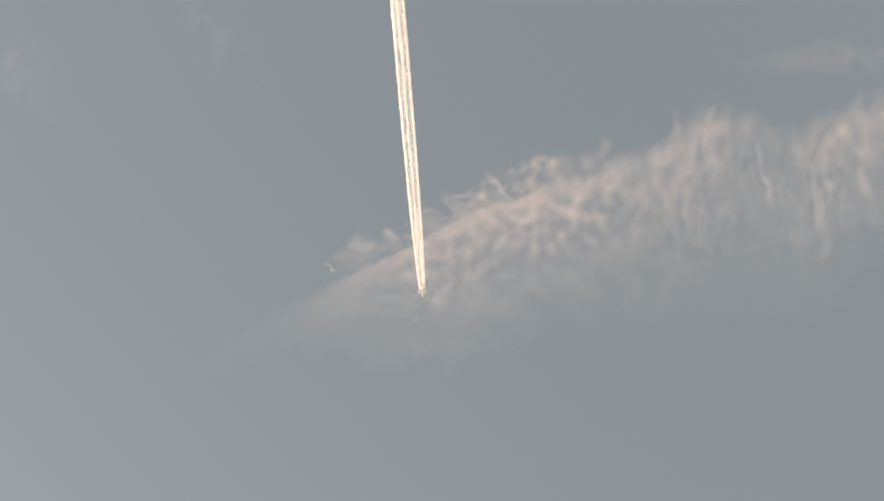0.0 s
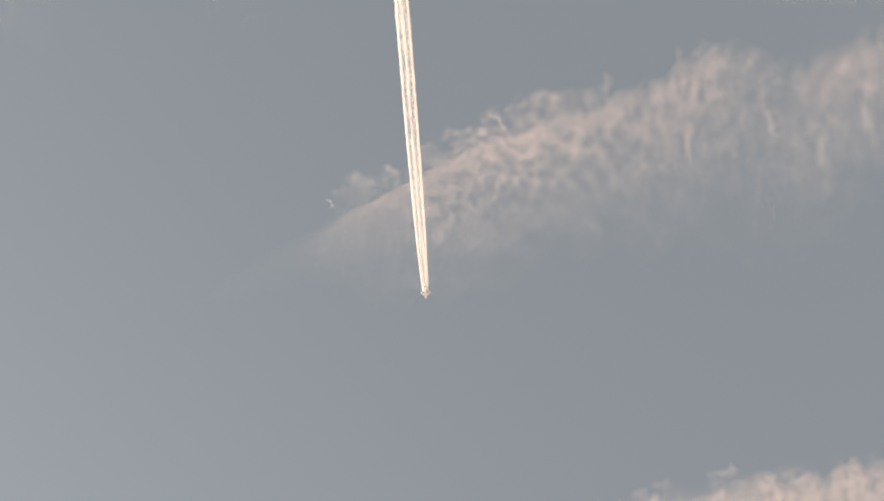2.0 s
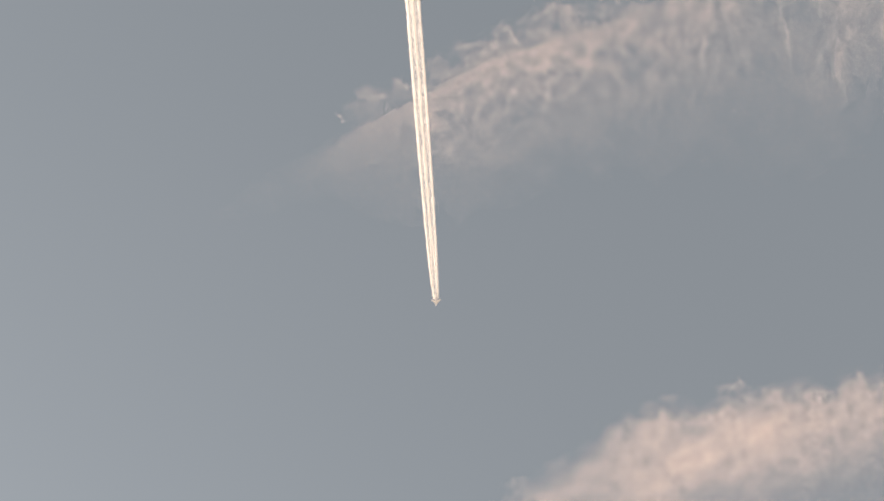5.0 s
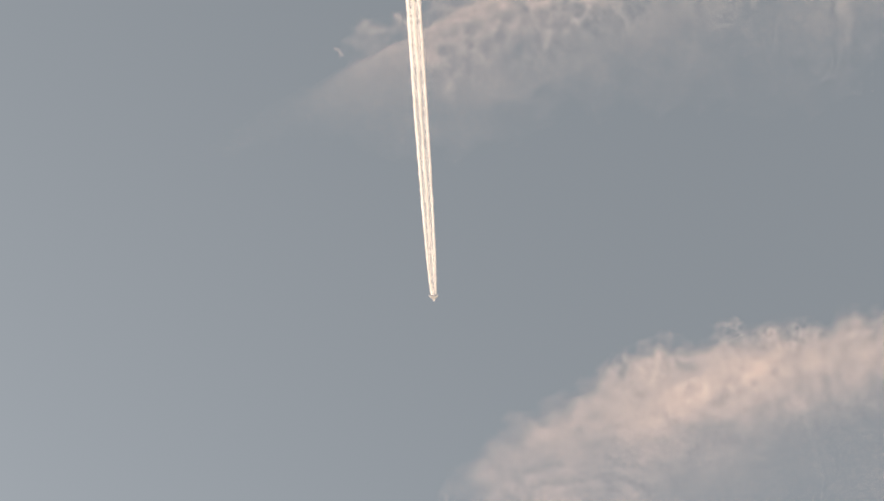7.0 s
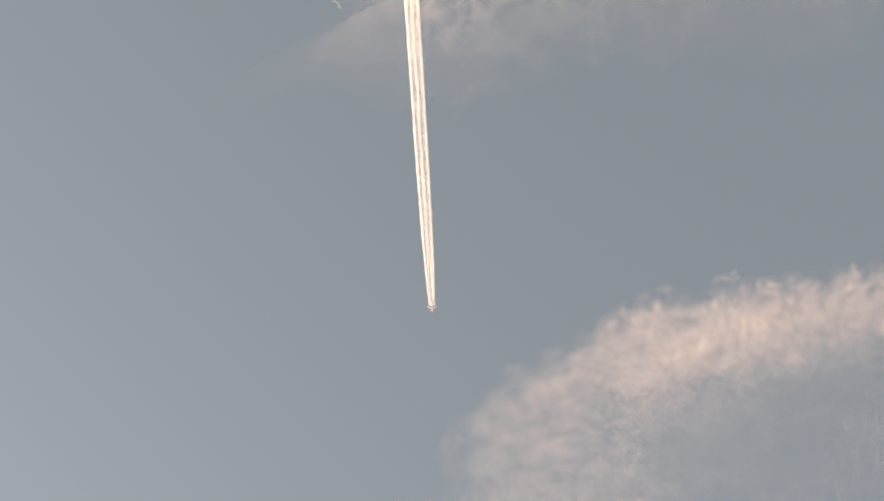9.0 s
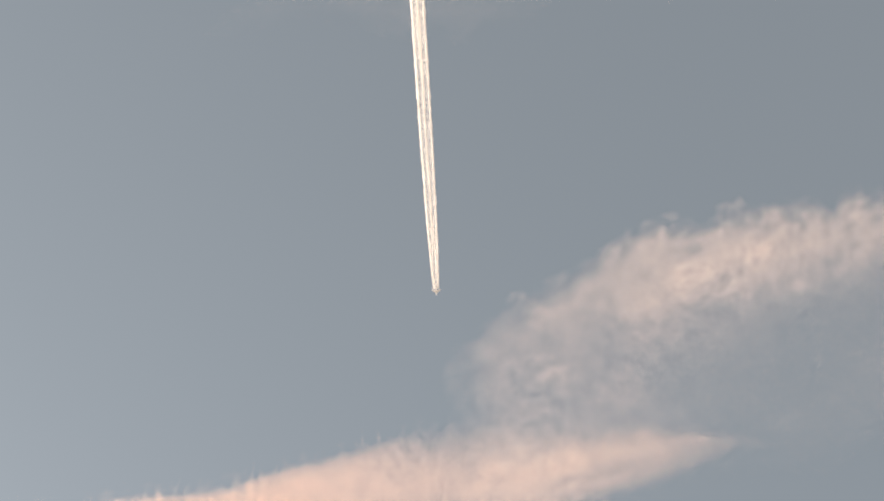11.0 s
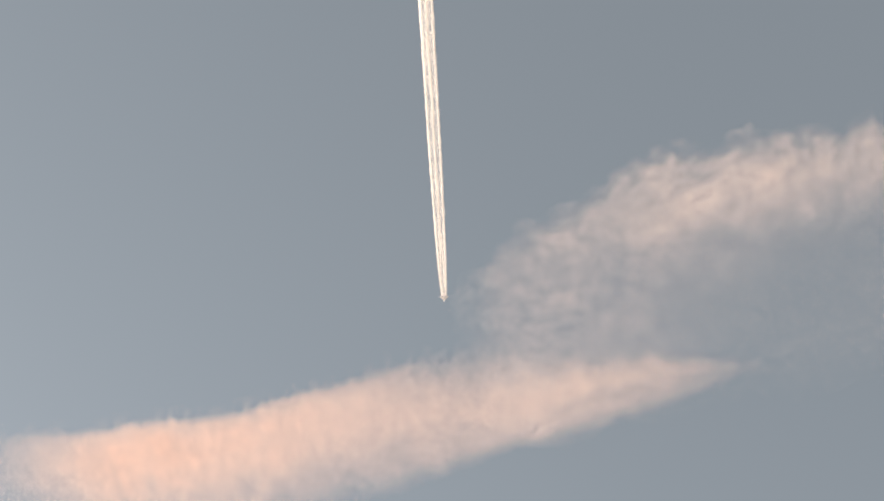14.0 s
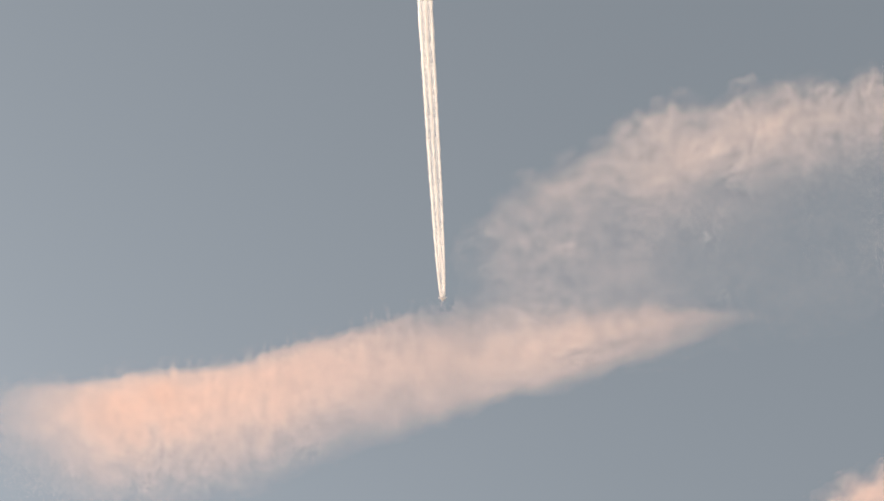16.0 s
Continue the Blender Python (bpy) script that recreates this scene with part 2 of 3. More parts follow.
# ---- clouds ----
def build_long_cloud():
    """The long veil with honeycomb holes, a curled fringe and hanging streaks."""
    top = smooth_curve([(-1000, 620), (-828, 534), (-508, 360), (-326, 264), (-99, 146), (128, 25), (241, -27), (468, -111), (695, -184), (899, -256), (1001, -315), (1050, -375), (1239, -418), (1353, -385), (1492, -328), (1583, -351), (1719, -431), (1872, -521), (2300, -700)], 30.0)
    low = smooth_curve([(-1000, 700), (-828, 660), (-510, 560), (-282, 575), (-54, 600), (129, 560), (358, 470), (586, 390), (815, 360), (1044, 340), (1275, 350), (1506, 360), (1689, 270), (1887, 90), (2300, -120)])
    along = profile([(-1000, 0.0), (-880, 0.03), (-600, 0.07), (-450, 0.20), (-280, 0.42), (-50, 0.74), (180, 1.0), (620, 1.0), (800, 0.86), (1000, 0.86), (1200, 0.74), (1330, 0.55), (1450, 0.52), (1560, 0.68), (1720, 0.80), (2280, 0.7)])
    owner = cloud("cirrus_cloud", "thin cream cirrus veil with honeycomb holes and hanging streaks", (600, 100), 4200)

    def veil(x, y):
        torn = soft(620, 1050, x)
        loose = soft(150, 600, x)
        wx = x + 9 * fbm(x / 60, y / 60, 3)
        d = y - top(wx) + (6 + 10 * loose + 30 * torn) * fbm(x / 95 + 5, y / 130, 4, 0.55) + 8 * loose * fbm(x / 24, y / 30, 2) + 20 * torn * fbm(x / 22, y / 90 + 2, 2)
        q = d / (1.2 * (low(x) - top(x))) + 0.10 * fbm(x / 110, y / 90, 3)
        dim = soft(-280, -520, x)
        rise = soft(-6 - 10 * loose - 30 * torn - 25 * dim, 16 + 25 * loose + 55 * torn + 70 * dim, d)
        body = rise * (0.30 * np.exp(-np.clip(d, 0, 900) / 85) * (1 - 0.5 * torn) + 0.70 * np.clip(1 - q, 0, 1) ** 1.6)
        bx, by = x + 16 * fbm(x / 45, y / 45, 3), y + 16 * fbm(x / 45 + 7, y / 45, 3)
        c = cells(bx / 56, by / (60 + 24 * soft(700, 1000, x)))
        comb = np.clip(0.46 + 0.95 * c ** 1.7, 0, 1.45) + 0.25 * ridges(bx / 44, by / 48, 2) ** 3
        where = soft(30, 100, d) * soft(400, 260, d) * soft(-190, 0, x) * (1 - 0.30 * soft(750, 1000, x))
        net = 1 + (comb - 1) * where
        hang = fbm((x + 26 * fbm(x / 130, y / 130, 2)) / 34, y / 170, 3, 0.5)
        grain = 1 + (0.10 + 0.26 * torn) * hang + 0.16 * fbm(x / 130, y / 160, 3) + 0.10 * fbm(x / 18, y / 24, 2)
        gap = 1 - 0.45 * np.exp(-((wx - 1400) / 90) ** 2 - ((y + 250) / 110) ** 2)
        return 0.285 * body * along(x) * net * gap * np.clip(grain, 0.1, 2)

    def streak(x, y):
        wx, wy = x + 9 * fbm(x / 40, y / 40, 3), y + 9 * fbm(x / 40 + 8, y / 40, 3)
        drawn = strands(wx, wy, [(1023, -394, 1036, -248, 8, 1.0), (1049, -191, 1049, -140, 10, 0.8), (1050, -135, 1075, 13, 7, 1.0), (1234, -67, 1247, 1, 7, 1.2),
                                 (1345, -300, 1381, -158, 7, 0.85), (1393, -175, 1411, -56, 8, 1.0), (1600, -235, 1604, 12, 12, 0.6), (1680, -160, 1659, -95, 9, 0.7), (1771, -200, 1793, -85, 9, 1.5), (1626, -34, 1631, 172, 24, 0.45)])
        bend = 30 * fbm(x / 170, y / 130, 3)
        strand = ridges((x + bend) / 50, y / 190, 2) ** 2.6 * (0.2 + 0.8 * ridges((x + bend) / 150 + 9, y / 120, 2))
        d = y - top(x) + 70 * fbm(x / 70, 3.3 + x * 0, 3)
        rim = soft(-40, 30, d) * soft(420, 150, d) * soft(720, 1050, x) * along(x)
        return 0.095 * drawn + 0.15 * strand * rim

    def fringe(x, y):
        wx, wy = x + 17 * fbm(x / 30, y / 30, 4, 0.55), y + 15 * fbm(x / 30 + 8, y / 30, 4, 0.55)
        tuft = puffs(wx, wy, [(-330, 178, 26, 24, 0.5), (-250, 140, 48, 38, 0.8), (-128, 100, 28, 26, 1.0), (14, 4, 32, 30, 0.7), (140, -54, 60, 28, 0.9), (215, -68, 36, 24, 0.7),
                              (272, -114, 34, 36, 0.7), (353, -148, 28, 28, 0.6), (425, -176, 40, 32, 0.7), (486, -204, 60, 28, 1.05), (570, -206, 44, 28, 0.35)])
        thread = strands(wx, wy, [(-372, 200, -370, 230, 6, 1.0), (276, -135, 340, -64, 7, 0.8), (730, -300, 735, -220, 10, 0.4), (640, -240, 650, -190, 16, 0.3)])
        skirt = (0.2 + 0.35 * soft(-100, 150, x)) * soft(-95, -10, y - top(x) + 45 * fbm(x / 48, y / 60, 3)) * soft(10, -10, y - top(x)) * soft(-420, -250, x) * soft(800, 550, x)
        return 0.19 * (0.85 * tuft + thread + skirt) * np.clip(1 + 0.55 * fbm(x / 22, y / 22, 3), 0.1, 2)

    cloud_part("veil", owner, veil, (-1000, 2280, -720, 720), 14, 0.19)
    cloud_part("hanging_haze", owner, streak, (700, 2280, -720, 420), 22, 0.16, label="wavy hanging streaks of ice haze")
    cloud_part("fringe", owner, fringe, (-450, 850, -420, 320), 10, 0.12, label="row of small curled tufts")


def build_tufted_cloud():
    """The brighter bank with a tufted upper rim and a faint rippled tail below it."""
    rim = smooth_curve([(-60, 2000), (109, 1839), (268, 1711), (446, 1598), (620, 1488), (703, 1416), (789, 1380), (897, 1345), (1008, 1352), (1073, 1343), (1156, 1297), (1348, 1261), (1456, 1254), (1571, 1275), (1709, 1225), (2160, 1060)], 40.0)
    core = smooth_curve([(300, 1790), (499, 1734), (637, 1700), (817, 1650), (950, 1590), (1120, 1505), (1248, 1460), (1463, 1410), (1592, 1385), (1732, 1330), (2160, 1200)])
    under = smooth_curve([(300, 1900), (507, 1862), (689, 1796), (963, 1756), (1186, 1692), (1406, 1628), (1627, 1590), (1767, 1516), (2160, 1400)])
    along = profile([(250, 0.0), (420, 0.08), (600, 0.13), (740, 0.29), (860, 0.64), (960, 0.90), (1040, 0.78), (1130, 0.94), (1300, 1.0), (1500, 0.92), (1620, 0.80), (1720, 0.95), (2160, 0.9)])
    owner = cloud("cirrus_cloud", "dense cream cirrus bank with ragged tufted rim and faint tail", (1100, 1500), 3900)

    def body(x, y):
        frayed = 26 * fbm(x / 26, y / 70, 3, 0.6) + 22 * fbm(x / 80 + 3, y / 80, 3)
        up = 0.12 * soft(-75, 0, y - rim(x) + 1.5 * frayed) + 0.88 * soft(-25, 120, y - rim(x) + frayed)
        over = y - core(x) + 30 * fbm(x / 100, y / 100, 3)
        reach = under(x) - core(x)
        down = 0.76 * np.exp(-np.clip(over / ((0.52 + 0.22 * soft(1050, 1300, x)) * reach), 0, 9) ** 2) + 0.24 * np.exp(-np.clip(over / (1.15 * reach), 0, 9) ** 2)
        lit = 1 + 0.20 * np.exp(-((y - core(x) + 10) / 34) ** 2) * soft(1020, 1150, x) * soft(1560, 1400, x)
        hollow = 1 - 0.30 * np.exp(-((x - 1500) / 60) ** 2 - ((y - 1450) / 40) ** 2) - 0.28 * np.exp(-((x - 1040) / 45) ** 2 - ((y - 1400) / 65) ** 2)
        slant = fbm((x + 0.35 * y) / 90, (y + 0.30 * x) / 38, 4, 0.55)
        upright = fbm((x + 14 * fbm(x / 50, y / 50, 2)) / 22, y / 75, 3, 0.55)
        grain = 1 + 0.24 * slant + 0.26 * upright + 0.16 * fbm(x / 14, y / 18, 2)
        return 0.315 * up * down * along(x) * lit * hollow * np.clip(grain, 0.1, 2)

    def tail(x, y):
        wx = x + 20 * fbm(x / 90, y / 90, 3)
        wy = y + 16 * fbm(x / 70 + 3, y / 70, 4)
        d = wy - rim(wx) + 45 * fbm(x / 75, y / 42, 4, 0.6)
        fade = soft(-40, 130, d) * soft(1250, 850, d)
        left = soft(0, 390, wx + 40 * fbm(x / 70, y / 50, 3) - 0.06 * (y - 1800))
        right = 0.19 + 0.81 * soft(1450, 450, x + 0.35 * (y - 1900))
        clear = 1 - 0.25 * np.exp(-((x - 980 - 0.3 * (y - 1900)) / 260) ** 2 - ((y - 1960) / 130) ** 2)
        ripple = 1 + 0.28 * fbm((wx - 0.2 * wy) / 120, (wy + 0.22 * wx) / 20, 3, 0.55) * soft(1000, 500, x) * soft(2250, 1950, y)
        grain = 1 + 0.20 * fbm(x / 36, y / 30, 3) + 0.32 * fbm(x / 170, y / 110, 3)
        return 0.155 * fade * left * right * clear * ripple * np.clip(grain, 0, 2)

    def tufts(x, y):
        r = random.Random(5)
        wx, wy = x + 13 * fbm(x / 24, y / 24, 4, 0.6), y + 13 * fbm(x / 24 + 4, y / 24, 4, 0.6)
        drawn = puffs(wx, wy, [(838, 1312, 26, 18, 0.5), (900, 1356, 18, 34, 1.1), (934, 1296, 40, 22, 0.45), (1149, 1246, 26, 16, 0.7), (1191, 1238, 26, 18, 0.8), (1341, 1284, 26, 30, 0.8), (1650, 1245, 44, 60, 1.2), (1602, 1328, 22, 40, 0.6), (330, 1640, 40, 24, 0.35), (700, 1440, 26, 26, 0.5)])
        total = np.zeros(x.shape)
        cx = 250.0
        while cx < 2100:
            size = r.uniform(7, 20)
            cy = float(rim(np.array(cx))) + r.uniform(-12, 45)
            total += r.uniform(0.15, 0.6) * np.exp(-((wx - cx) / size) ** 2 - ((wy - cy) / (size * 1.8)) ** 2)
            cx += size * r.uniform(0.8, 2.0)
        return 0.23 * (0.6 * drawn + total * (0.3 + 0.7 * soft(500, 850, x))) * np.clip(1 + 0.8 * fbm(x / 14, y / 22, 3), 0, 2)

    cloud_part("bank", owner, body, (250, 2150, 980, 2100), 16, 0.31)
    cloud_part("tail", owner, tail, (-60, 2000, 1250, 2700), 14, 0.31, label="faint rippled haze trailing from the bank")
    cloud_part("ragged_rim", owner, tufts, (200, 2120, 1000, 1800), 10, 0.15, label="small ragged tufts on the rim")


def build_sunlit_band():
    """The thick spindle of cloud, pinkest where it is thickest."""
    top = smooth_curve([(-2100, 2420), (-1658, 2285), (-1569, 2270), (-1462, 2275), (-1351, 2262), (-1261, 2240), (-1128, 2224), (-954, 2210), (-823, 2196), (-712, 2159), (-558, 2095), (-365, 2050), (-279, 2018), (-173, 1976), (-47, 1939), (141, 1913), (350, 1925), (765, 1897), (976, 1919), (1104, 1938), (1350, 1960)], 30.0)
    axis = smooth_curve([(-2100, 2620), (-1608, 2490), (-1373, 2410), (-1235, 2365), (-1056, 2340), (-788, 2290), (-613, 2275), (-350, 2228), (-133, 2205), (147, 2186), (360, 2136), (631, 2044), (774, 1998), (1066, 1970), (1350, 1965)])
    low = smooth_curve([(-2100, 2800), (-1795, 2850), (-1576, 2910), (-1350, 2930), (-1114, 2890), (-878, 2840), (-643, 2770), (-499, 2675), (-294, 2585), (-136, 2500), (41, 2435), (260, 2348), (475, 2276), (687, 2209), (894, 2132), (1033, 2050), (1153, 2000), (1350, 1975)], 40.0)
    along = profile([(-2100, 0.0), (-1850, 0.05), (-1700, 0.13), (-1600, 0.26), (-1480, 0.46), (-1360, 0.84), (-1220, 1.12), (-860, 1.02), (-520, 0.70), (-250, 0.54), (100, 0.45), (400, 0.39), (650, 0.35), (850, 0.25), (960, 0.17), (1080, 0.11), (1160, 0.04), (1300, 0.0)])
    furrow = smooth_curve([(333, 2275), (427, 2196), (468, 2158), (573, 2124), (699, 2098), (800, 2043)], 20.0)
    owner = cloud("cirrus_cloud", "thick peach-lit spindle of cirrus with fibrous edges", (-400, 2400), 3350)

    def body(x, y):
        right = soft(-450, 100, x)
        hair = 9 * fbm(x / 15, y / 80, 3, 0.6) + (10 + 10 * right) * fbm(x / 70, y / 70 + 4, 3)
        up = y - top(x) + hair
        reach = axis(x) - top(x)
        rise = (1 - right) * (0.55 * soft(-8, 45, up) + 0.45 * soft(10, 115, up)) + right * (0.25 * soft(-15, 70, up) + 0.75 * soft(0.15, 0.95, up / np.maximum(reach, 40)))
        span = np.maximum(low(x) - axis(x), 30)
        q = (y - axis(x) + 34 * fbm(x / 70, y / 110 + 2, 3, 0.5) * (1 - 0.6 * right)) / span
        fall = (1 - right) * (0.54 * soft(0.60, 0.0, q) + 0.46 * soft(1.08, 0.25, q)) + right * (0.35 * soft(0.60, -0.1, q) + 0.65 * soft(1.14, 0.58, q))
        fibre = 1 + 0.14 * fbm(x / 18, y / 90, 3, 0.55) + 0.10 * fbm(x / 60, y / 50, 3, 0.5) + 0.07 * fbm(x / 14, y / 16, 2)
        curl = y - furrow(x) + 9 * fbm(x / 26, y / 26, 2)
        here = soft(318, 358, x) * soft(810, 720, x)
        line = (np.exp(-(curl / 8) ** 2) - 0.6 * np.exp(-((curl - 26) / 16) ** 2)) * here
        return 0.92 * rise * fall * along(x) * np.clip(fibre, 0.2, 2) * (1 - 0.34 * line)

    def fibres(x, y):
        wx = x + 12 * fbm(x / 40, y / 60, 3)
        upper = np.exp(-((y - top(x) + 4) / 30) ** 2)
        lower = np.exp(-((y - (0.45 * axis(x) + 0.55 * low(x))) / 90) ** 2) * soft(200, -200, x)
        strand = ridges(wx / 30, y / 150, 2) ** 2
        return 0.09 * strand * (upper * soft(500, -300, x) + 0.6 * lower) * soft(-1850, -1400, x) * soft(1200, 900, x)

    cloud_part("band", owner, body, (-2100, 1350, 1800, 3000), 6, 0.52, mat=PEACH_LIT_ICE)
    cloud_part("fibrous_edge", owner, fibres, (-2000, 1250, 1820, 2950), 18, 0.16, mat=PEACH_LIT_ICE, label="fine upright fibres along the edges")


def build_low_bank():
    owner = cloud("cirrus_cloud", "bright cream cloud bank with a frayed sloping rim", (1800, 2750), 3250)

    def body(x, y):
        wx = x + 26 * fbm(x / 80, y / 80, 4)
        wy = y + 34 * fbm(x / 80 + 6, y / 80, 4)
        d = np.hypot((wx - 1900) / 420, (wy + 0.28 * (wx - 1900) - 2780) / 275)
        return 0.58 * soft(1.22, 0.5, d) * np.clip(1 + 0.3 * fbm(x / 40, y / 40, 4), 0.2, 2)

    cloud_part("bank", owner, body, (1350, 2350, 2350, 3250), 12, 1.4, mat=PEACH_LIT_ICE)


def build_wisp(centre, width, depth, strength, turn):
    owner = cloud("cirrus_wisp", "barely visible torn wisp of cirrus", centre, 4220)

    def body(x, y):
        dx, dy = x - centre[0], y - centre[1]
        u, v = dx * math.cos(turn) + dy * math.sin(turn), dy * math.cos(turn) - dx * math.sin(turn)
        v = v + 25 * fbm(x / 120, y / 120, 3)
        return strength * np.exp(-(u / width) ** 2 - (v / depth) ** 2) * np.clip(0.7 + 1.1 * fbm(x / 55, y / 55, 4), 0, 2)

    cloud_part("haze", owner, body, (centre[0] - 2 * width, centre[0] + 2 * width, centre[1] - 2.2 * width, centre[1] + 2.2 * width), 10, 0.2)


build_long_cloud()
build_tufted_cloud()
build_sunlit_band()
build_low_bank()
build_wisp((1700, -640), 280, 45, 0.04, -0.03)
build_wisp((-1640, -590), 240, 120, 0.015, 0.9)
build_wisp((-830, -700), 220, 100, 0.012, 0.9)


# ---- airliner: nose at the origin, flying towards +y ----
def lathe(profile, sides=20, close=False, wide=1.0):
    """A body of revolution about the y axis from (y, radius, lift) rows."""
    bm = bmesh.new()
    loops = [[bm.verts.new((wide * max(r, 0.02) * math.cos(2 * math.pi * k / sides), y, lift + max(r, 0.02) * math.sin(2 * math.pi * k / sides))) for k in range(sides)] for y, r, lift in profile]
    for a, b in zip(loops, loops[1:]):
        for k in range(sides):
            bm.faces.new((a[k], a[(k + 1) % sides], b[(k + 1) % sides], b[k]))
    if close:
        bm.faces.new(loops[0])
        bm.faces.new(loops[-1][::-1])
    bmesh.ops.recalc_face_normals(bm, faces=bm.faces[:])
    return bm


def foil(stations):
    """A wing from stations (x, y of the leading edge, z, chord, thickness), with a rounded section."""
    section = [(0, 0), (0.03, 0.35), (0.12, 0.75), (0.35, 1), (0.65, 0.65), (1, 0.04), (0.65, -0.45), (0.35, -0.65), (0.12, -0.5), (0.03, -0.25)]
    bm = bmesh.new()
    loops = [[bm.verts.new((x, y - c * u, z + th * v * 0.5)) for u, v in section] for x, y, z, c, th in stations]
    n = len(section)
    for a, b in zip(loops, loops[1:]):
        for k in range(n):
            bm.faces.new((a[k], a[(k + 1) % n], b[(k + 1) % n], b[k]))
    bm.faces.new(loops[0])
    bm.faces.new(loops[-1][::-1])
    bmesh.ops.recalc_face_normals(bm, faces=bm.faces[:])
    return bm


def mirrored(stations, side):
    return [(x * side, y, z, c, th) for x, y, z, c, th in stations]


ENGINES = [(-10.4, -17.0), (-5.4, -12.4), (5.4, -12.4), (10.4, -17.0)]


def build_airliner():
    plane = tagged(new("airliner"), "white four-engined jet airliner drawing a bright contrail", "airliner")
    part("fuselage", lathe([(0, 0.05, -0.35), (-0.4, 0.55, -0.3), (-1.4, 1.2, -0.15), (-3.0, 1.8, 0), (-5.0, 2.1, 0), (-26, 2.1, 0), (-30, 1.8, 0.2), (-34, 1.05, 0.7), (-37, 0.45, 1.15), (-38.5, 0.12, 1.35)], 24, wide=1.22), PAINT, plane)
    bm = bmesh.new()
    for s in (-1, 1):
        for k in range(3):
            a = radians(38 + 22 * k) * 1.0
            c = Vector((s * 1.42 * math.cos(a), -2.55 + 0.12 * k, 0.1 + 1.42 * math.sin(a)))
            bmesh.ops.create_cube(bm, size=1, matrix=Matrix.Translation(c) @ Matrix.Rotation(s * (math.pi / 2 - a), 4, "Y") @ Matrix.Diagonal((0.5, 0.55, 0.12, 1)))
    part("cockpit_window", bm, GLASS, plane, "dark band of cockpit glass")
    for side in (-1, 1):
        part("wing", foil(mirrored([(1.4, -6.2, -0.9, 13.0, 1.35), (6.0, -10.4, -0.45, 9.2, 0.9), (11.5, -15.4, 0.15, 6.0, 0.55), (16.6, -20.0, 0.8, 3.4, 0.28)], side)), PAINT, plane)
        part("tailplane", foil(mirrored([(0.5, -31.6, 1.0, 4.6, 0.5), (7.2, -36.2, 1.6, 2.1, 0.2)], side)), PAINT, plane)
    fin = foil([(0, -30.2, 1.2, 6.0, 0.5), (5.4, -34.6, 1.2, 3.6, 0.35), (7.4, -36.2, 1.2, 2.6, 0.22)])
    for v in fin.verts:
        v.co = Vector((v.co.z - 1.2, v.co.y, v.co.x + 1.2))
    part("fin", fin, PAINT, plane)
    for ex, ey in ENGINES:
        z = -2.1 + 0.06 * (abs(ex) - 5.6)
        engine = part("engine", lathe([(ey + 3.6, 0.62, 0), (ey + 3.75, 0.75, 0), (ey + 3.4, 0.92, 0), (ey + 1.5, 1.0, 0), (ey, 0.86, 0), (ey - 0.6, 0.66, 0), (ey - 0.6, 0.58, 0), (ey + 3.0, 0.6, 0)], 16), ALLOY, plane, "bare-metal engine nacelle")
        engine.location = (ex, 0, z)
        part("core", lathe([(ey + 2.6, 0.6, 0), (ey + 2.9, 0.1, 0), (ey + 2.5, 0.55, 0), (ey - 1.4, 0.12, 0)], 12), DARK, engine)
        pylon = foil([(0, ey + 2.2, 0, 4.2, 0.3), (1.3, ey + 1.0, 0, 4.4, 0.3)])
        for v in pylon.verts:
            v.co = Vector((v.co.z, v.co.y, v.co.x + 0.7))
        part("pylon", pylon, PAINT, engine)
    for child in plane.children:
        child.matrix_local = Matrix.Scale(1.1, 4) @ child.matrix_local
    return plane


# ---- contrail: one line of ice from each engine, spreading and mixing astern ----
def spread(s):
    """Half the distance between the outer lines, s metres astern."""
    return 9.0 + 13.5 * (1 - np.exp(-s / 290))


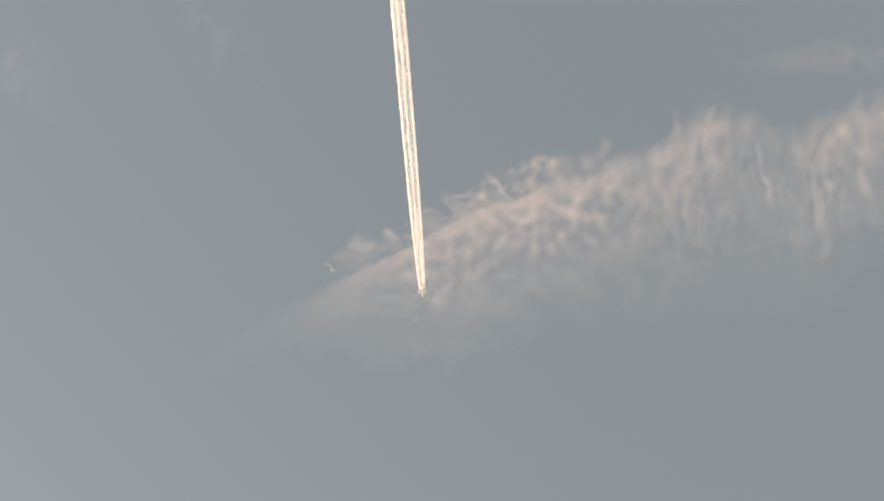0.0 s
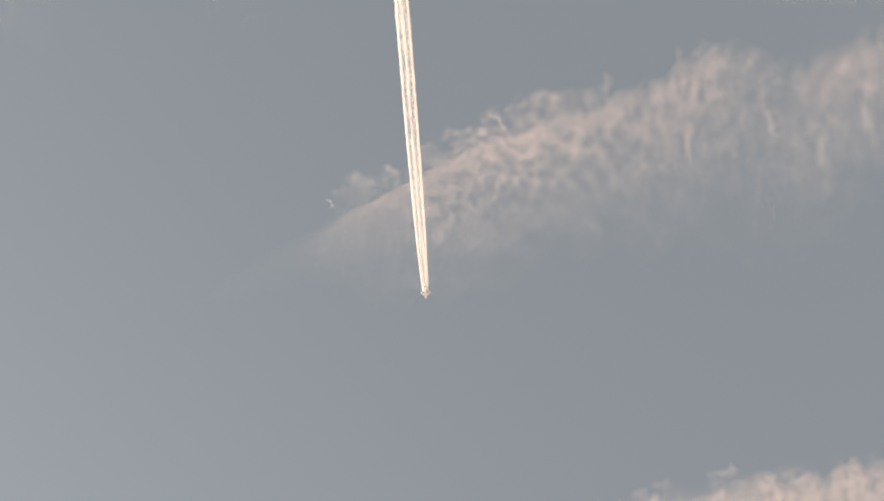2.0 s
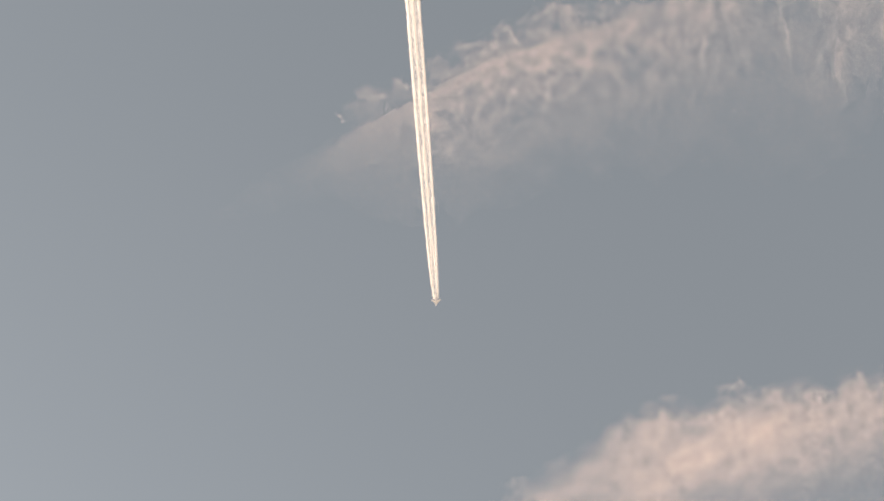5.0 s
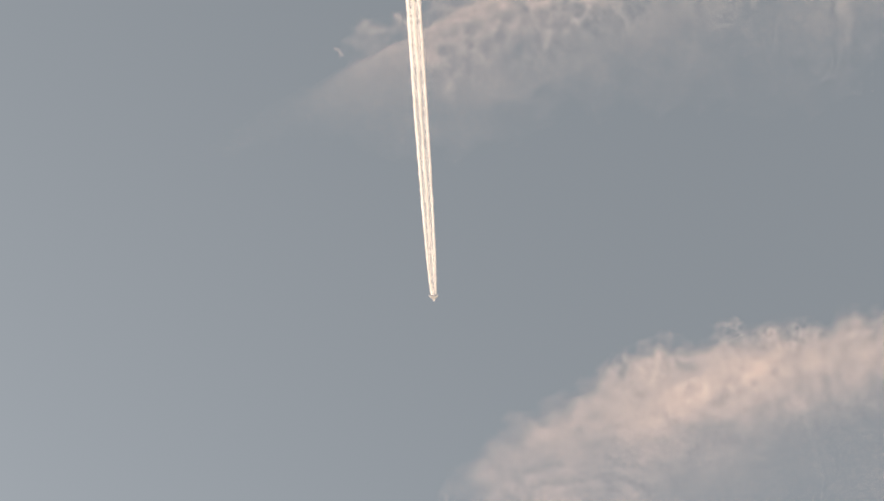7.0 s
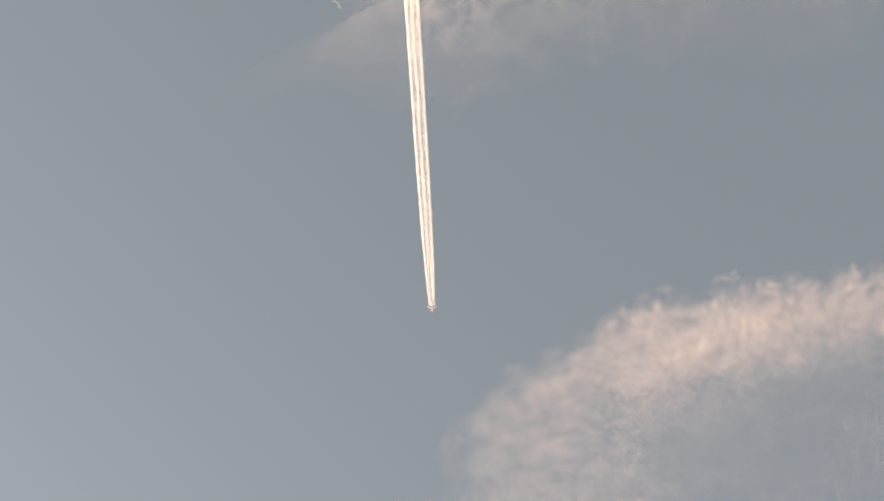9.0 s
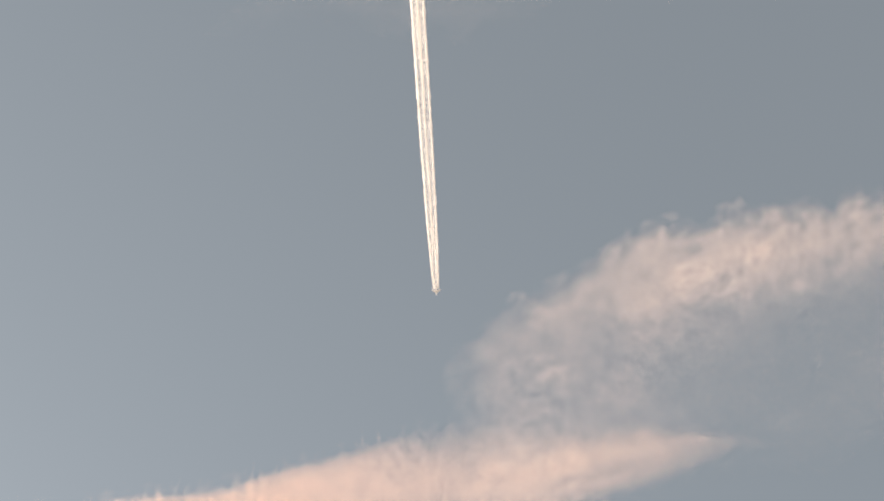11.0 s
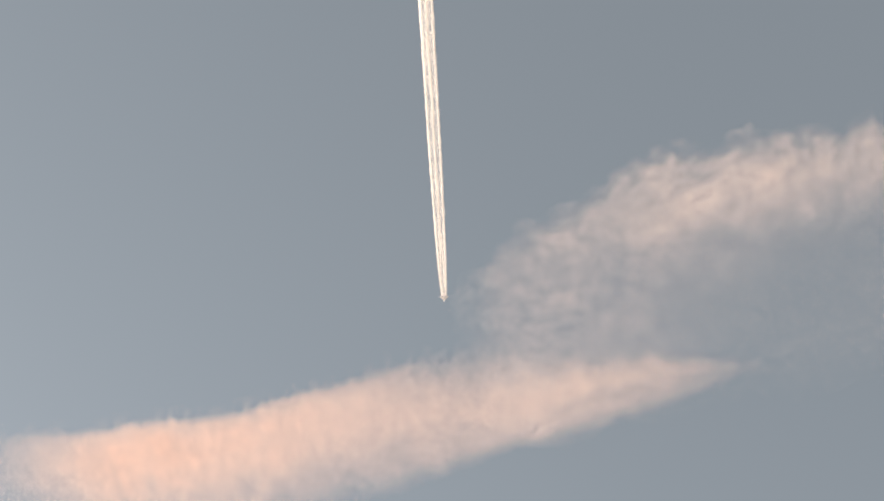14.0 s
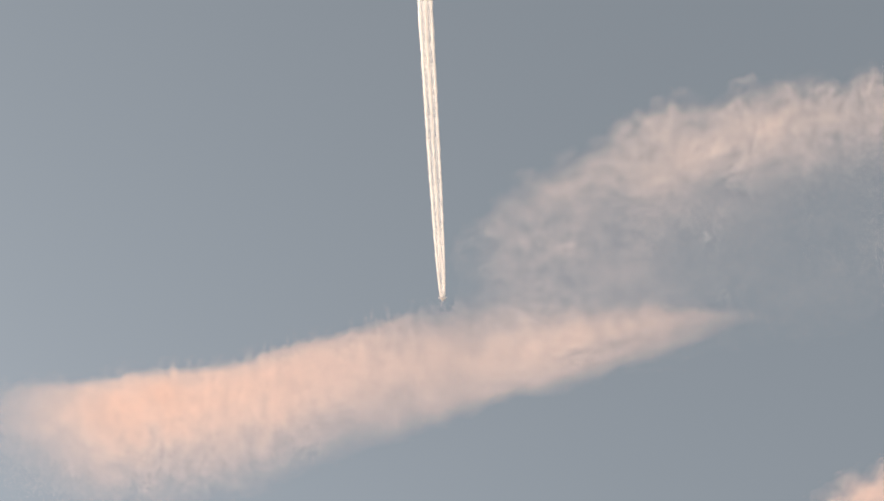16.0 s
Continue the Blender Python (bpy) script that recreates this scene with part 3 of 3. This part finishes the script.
def trail_line(name, owner, side, inner, length=1750):
    n = 36000 if not inner else 19000
    s = length * RNG.random(n) ** 0.85
    half = spread(s)
    if inner:
        mid = half * (0.60 * np.exp(-(s / 190) ** 2) + 0.05) + 0.6 * fbm(s / 60 + 5 * side, s * 0, 3) * soft(60, 600, s) * 3
        wide = 1.6 + 2.4 * (1 - np.exp(-s / 260)) + 2.0 * soft(600, 1300, s)
    else:
        mid = half + 0.7 * fbm(s / 60 + 9 * side, s * 0 + 2, 3) * soft(100, 900, s)
        wide = 2.8 + 1.9 * (1 - np.exp(-s / 220)) + 0.8 * soft(700, 1300, s)
    puff = 1 + 0.22 * fbm(s / 16 + 31 * side + 7 * inner, s * 0, 3)
    a, r = RNG.random(n) * 2 * math.pi, np.sqrt(RNG.random(n)) * wide * puff
    place = np.c_[side * mid + r * np.cos(a), -27 - s, -1.8 + 0.6 * r * np.sin(a)]
    return flake_mesh(name, place, 0.9, TRAIL_ICE, owner)


def build_contrail():
    trail = tagged(new("contrail"), "dazzling cream contrail of parallel lines behind an airliner", "contrail")
    for side in (-1, 1):
        trail_line("outer_line", trail, side, False)
        trail_line("inner_line", trail, side, True)
    n = 230000
    s = 1750 * RNG.random(n) ** 0.95
    u = RNG.uniform(-1, 1, n)
    ladder = fbm(s / 13, u * 2.5, 3)
    keep = RNG.random(n) < np.clip(0.30 + 0.14 * soft(60, 320, s) + 0.30 * ladder * soft(550, 950, s) + 0.30 * soft(700, 1200, s), 0, 1)
    s, u = s[keep], u[keep]
    place = np.c_[u * spread(s) * 1.02, -27 - s, -1.8 + RNG.normal(size=s.size) * (1.5 + 3 * soft(0, 900, s))]
    flake_mesh("veil", place, 0.34, TRAIL_ICE, trail, "thin haze between the lines")
    return trail


airliner = build_airliner()
contrail = build_contrail()

# seconds and the plan place of the nose; the height stays
FLIGHT = [
    (0.0, 1.1, 309.2),
    (0.5, 1.9, 367.7),
    (1.0, 4.6, 430.1),
    (1.5, 8.9, 495.3),
    (2.0, 13.0, 559.6),
    (2.5, 12.8, 619.5),
    (3.0, 14.0, 677.3),
    (3.5, 17.0, 737.0),
    (4.0, 15.6, 796.8),
    (6.5, 10.9, 1091.3),
    (7.0, 11.3, 1151.5),
    (7.5, 10.9, 1211.0),
    (8.0, 11.4, 1269.0),
    (8.5, 10.7, 1326.3),
    (9.0, 11.1, 1384.8),
    (11.5, 9.6, 1685.4),
    (12.0, 9.2, 1746.7),
    (12.5, 9.5, 1804.8),
    (13.0, 11.0, 1865.0),
    (13.5, 11.1, 1925.5),
    (14.0, 12.1, 1985.9),
    (14.5, 10.1, 2047.5),
    (15.0, 8.7, 2108.7),
    (15.5, 8.3, 2168.0),
    (16.0, 7.2, 2230.1),
]
ALTITUDE = 3900.0


def motions():
    rows = [(t, pose(x, y, ALTITUDE, 0, 0, -(5.1 - 0.112 * t))) for t, x, y in FLIGHT]
    walk(airliner, rows)
    walk(contrail, rows)


motions()
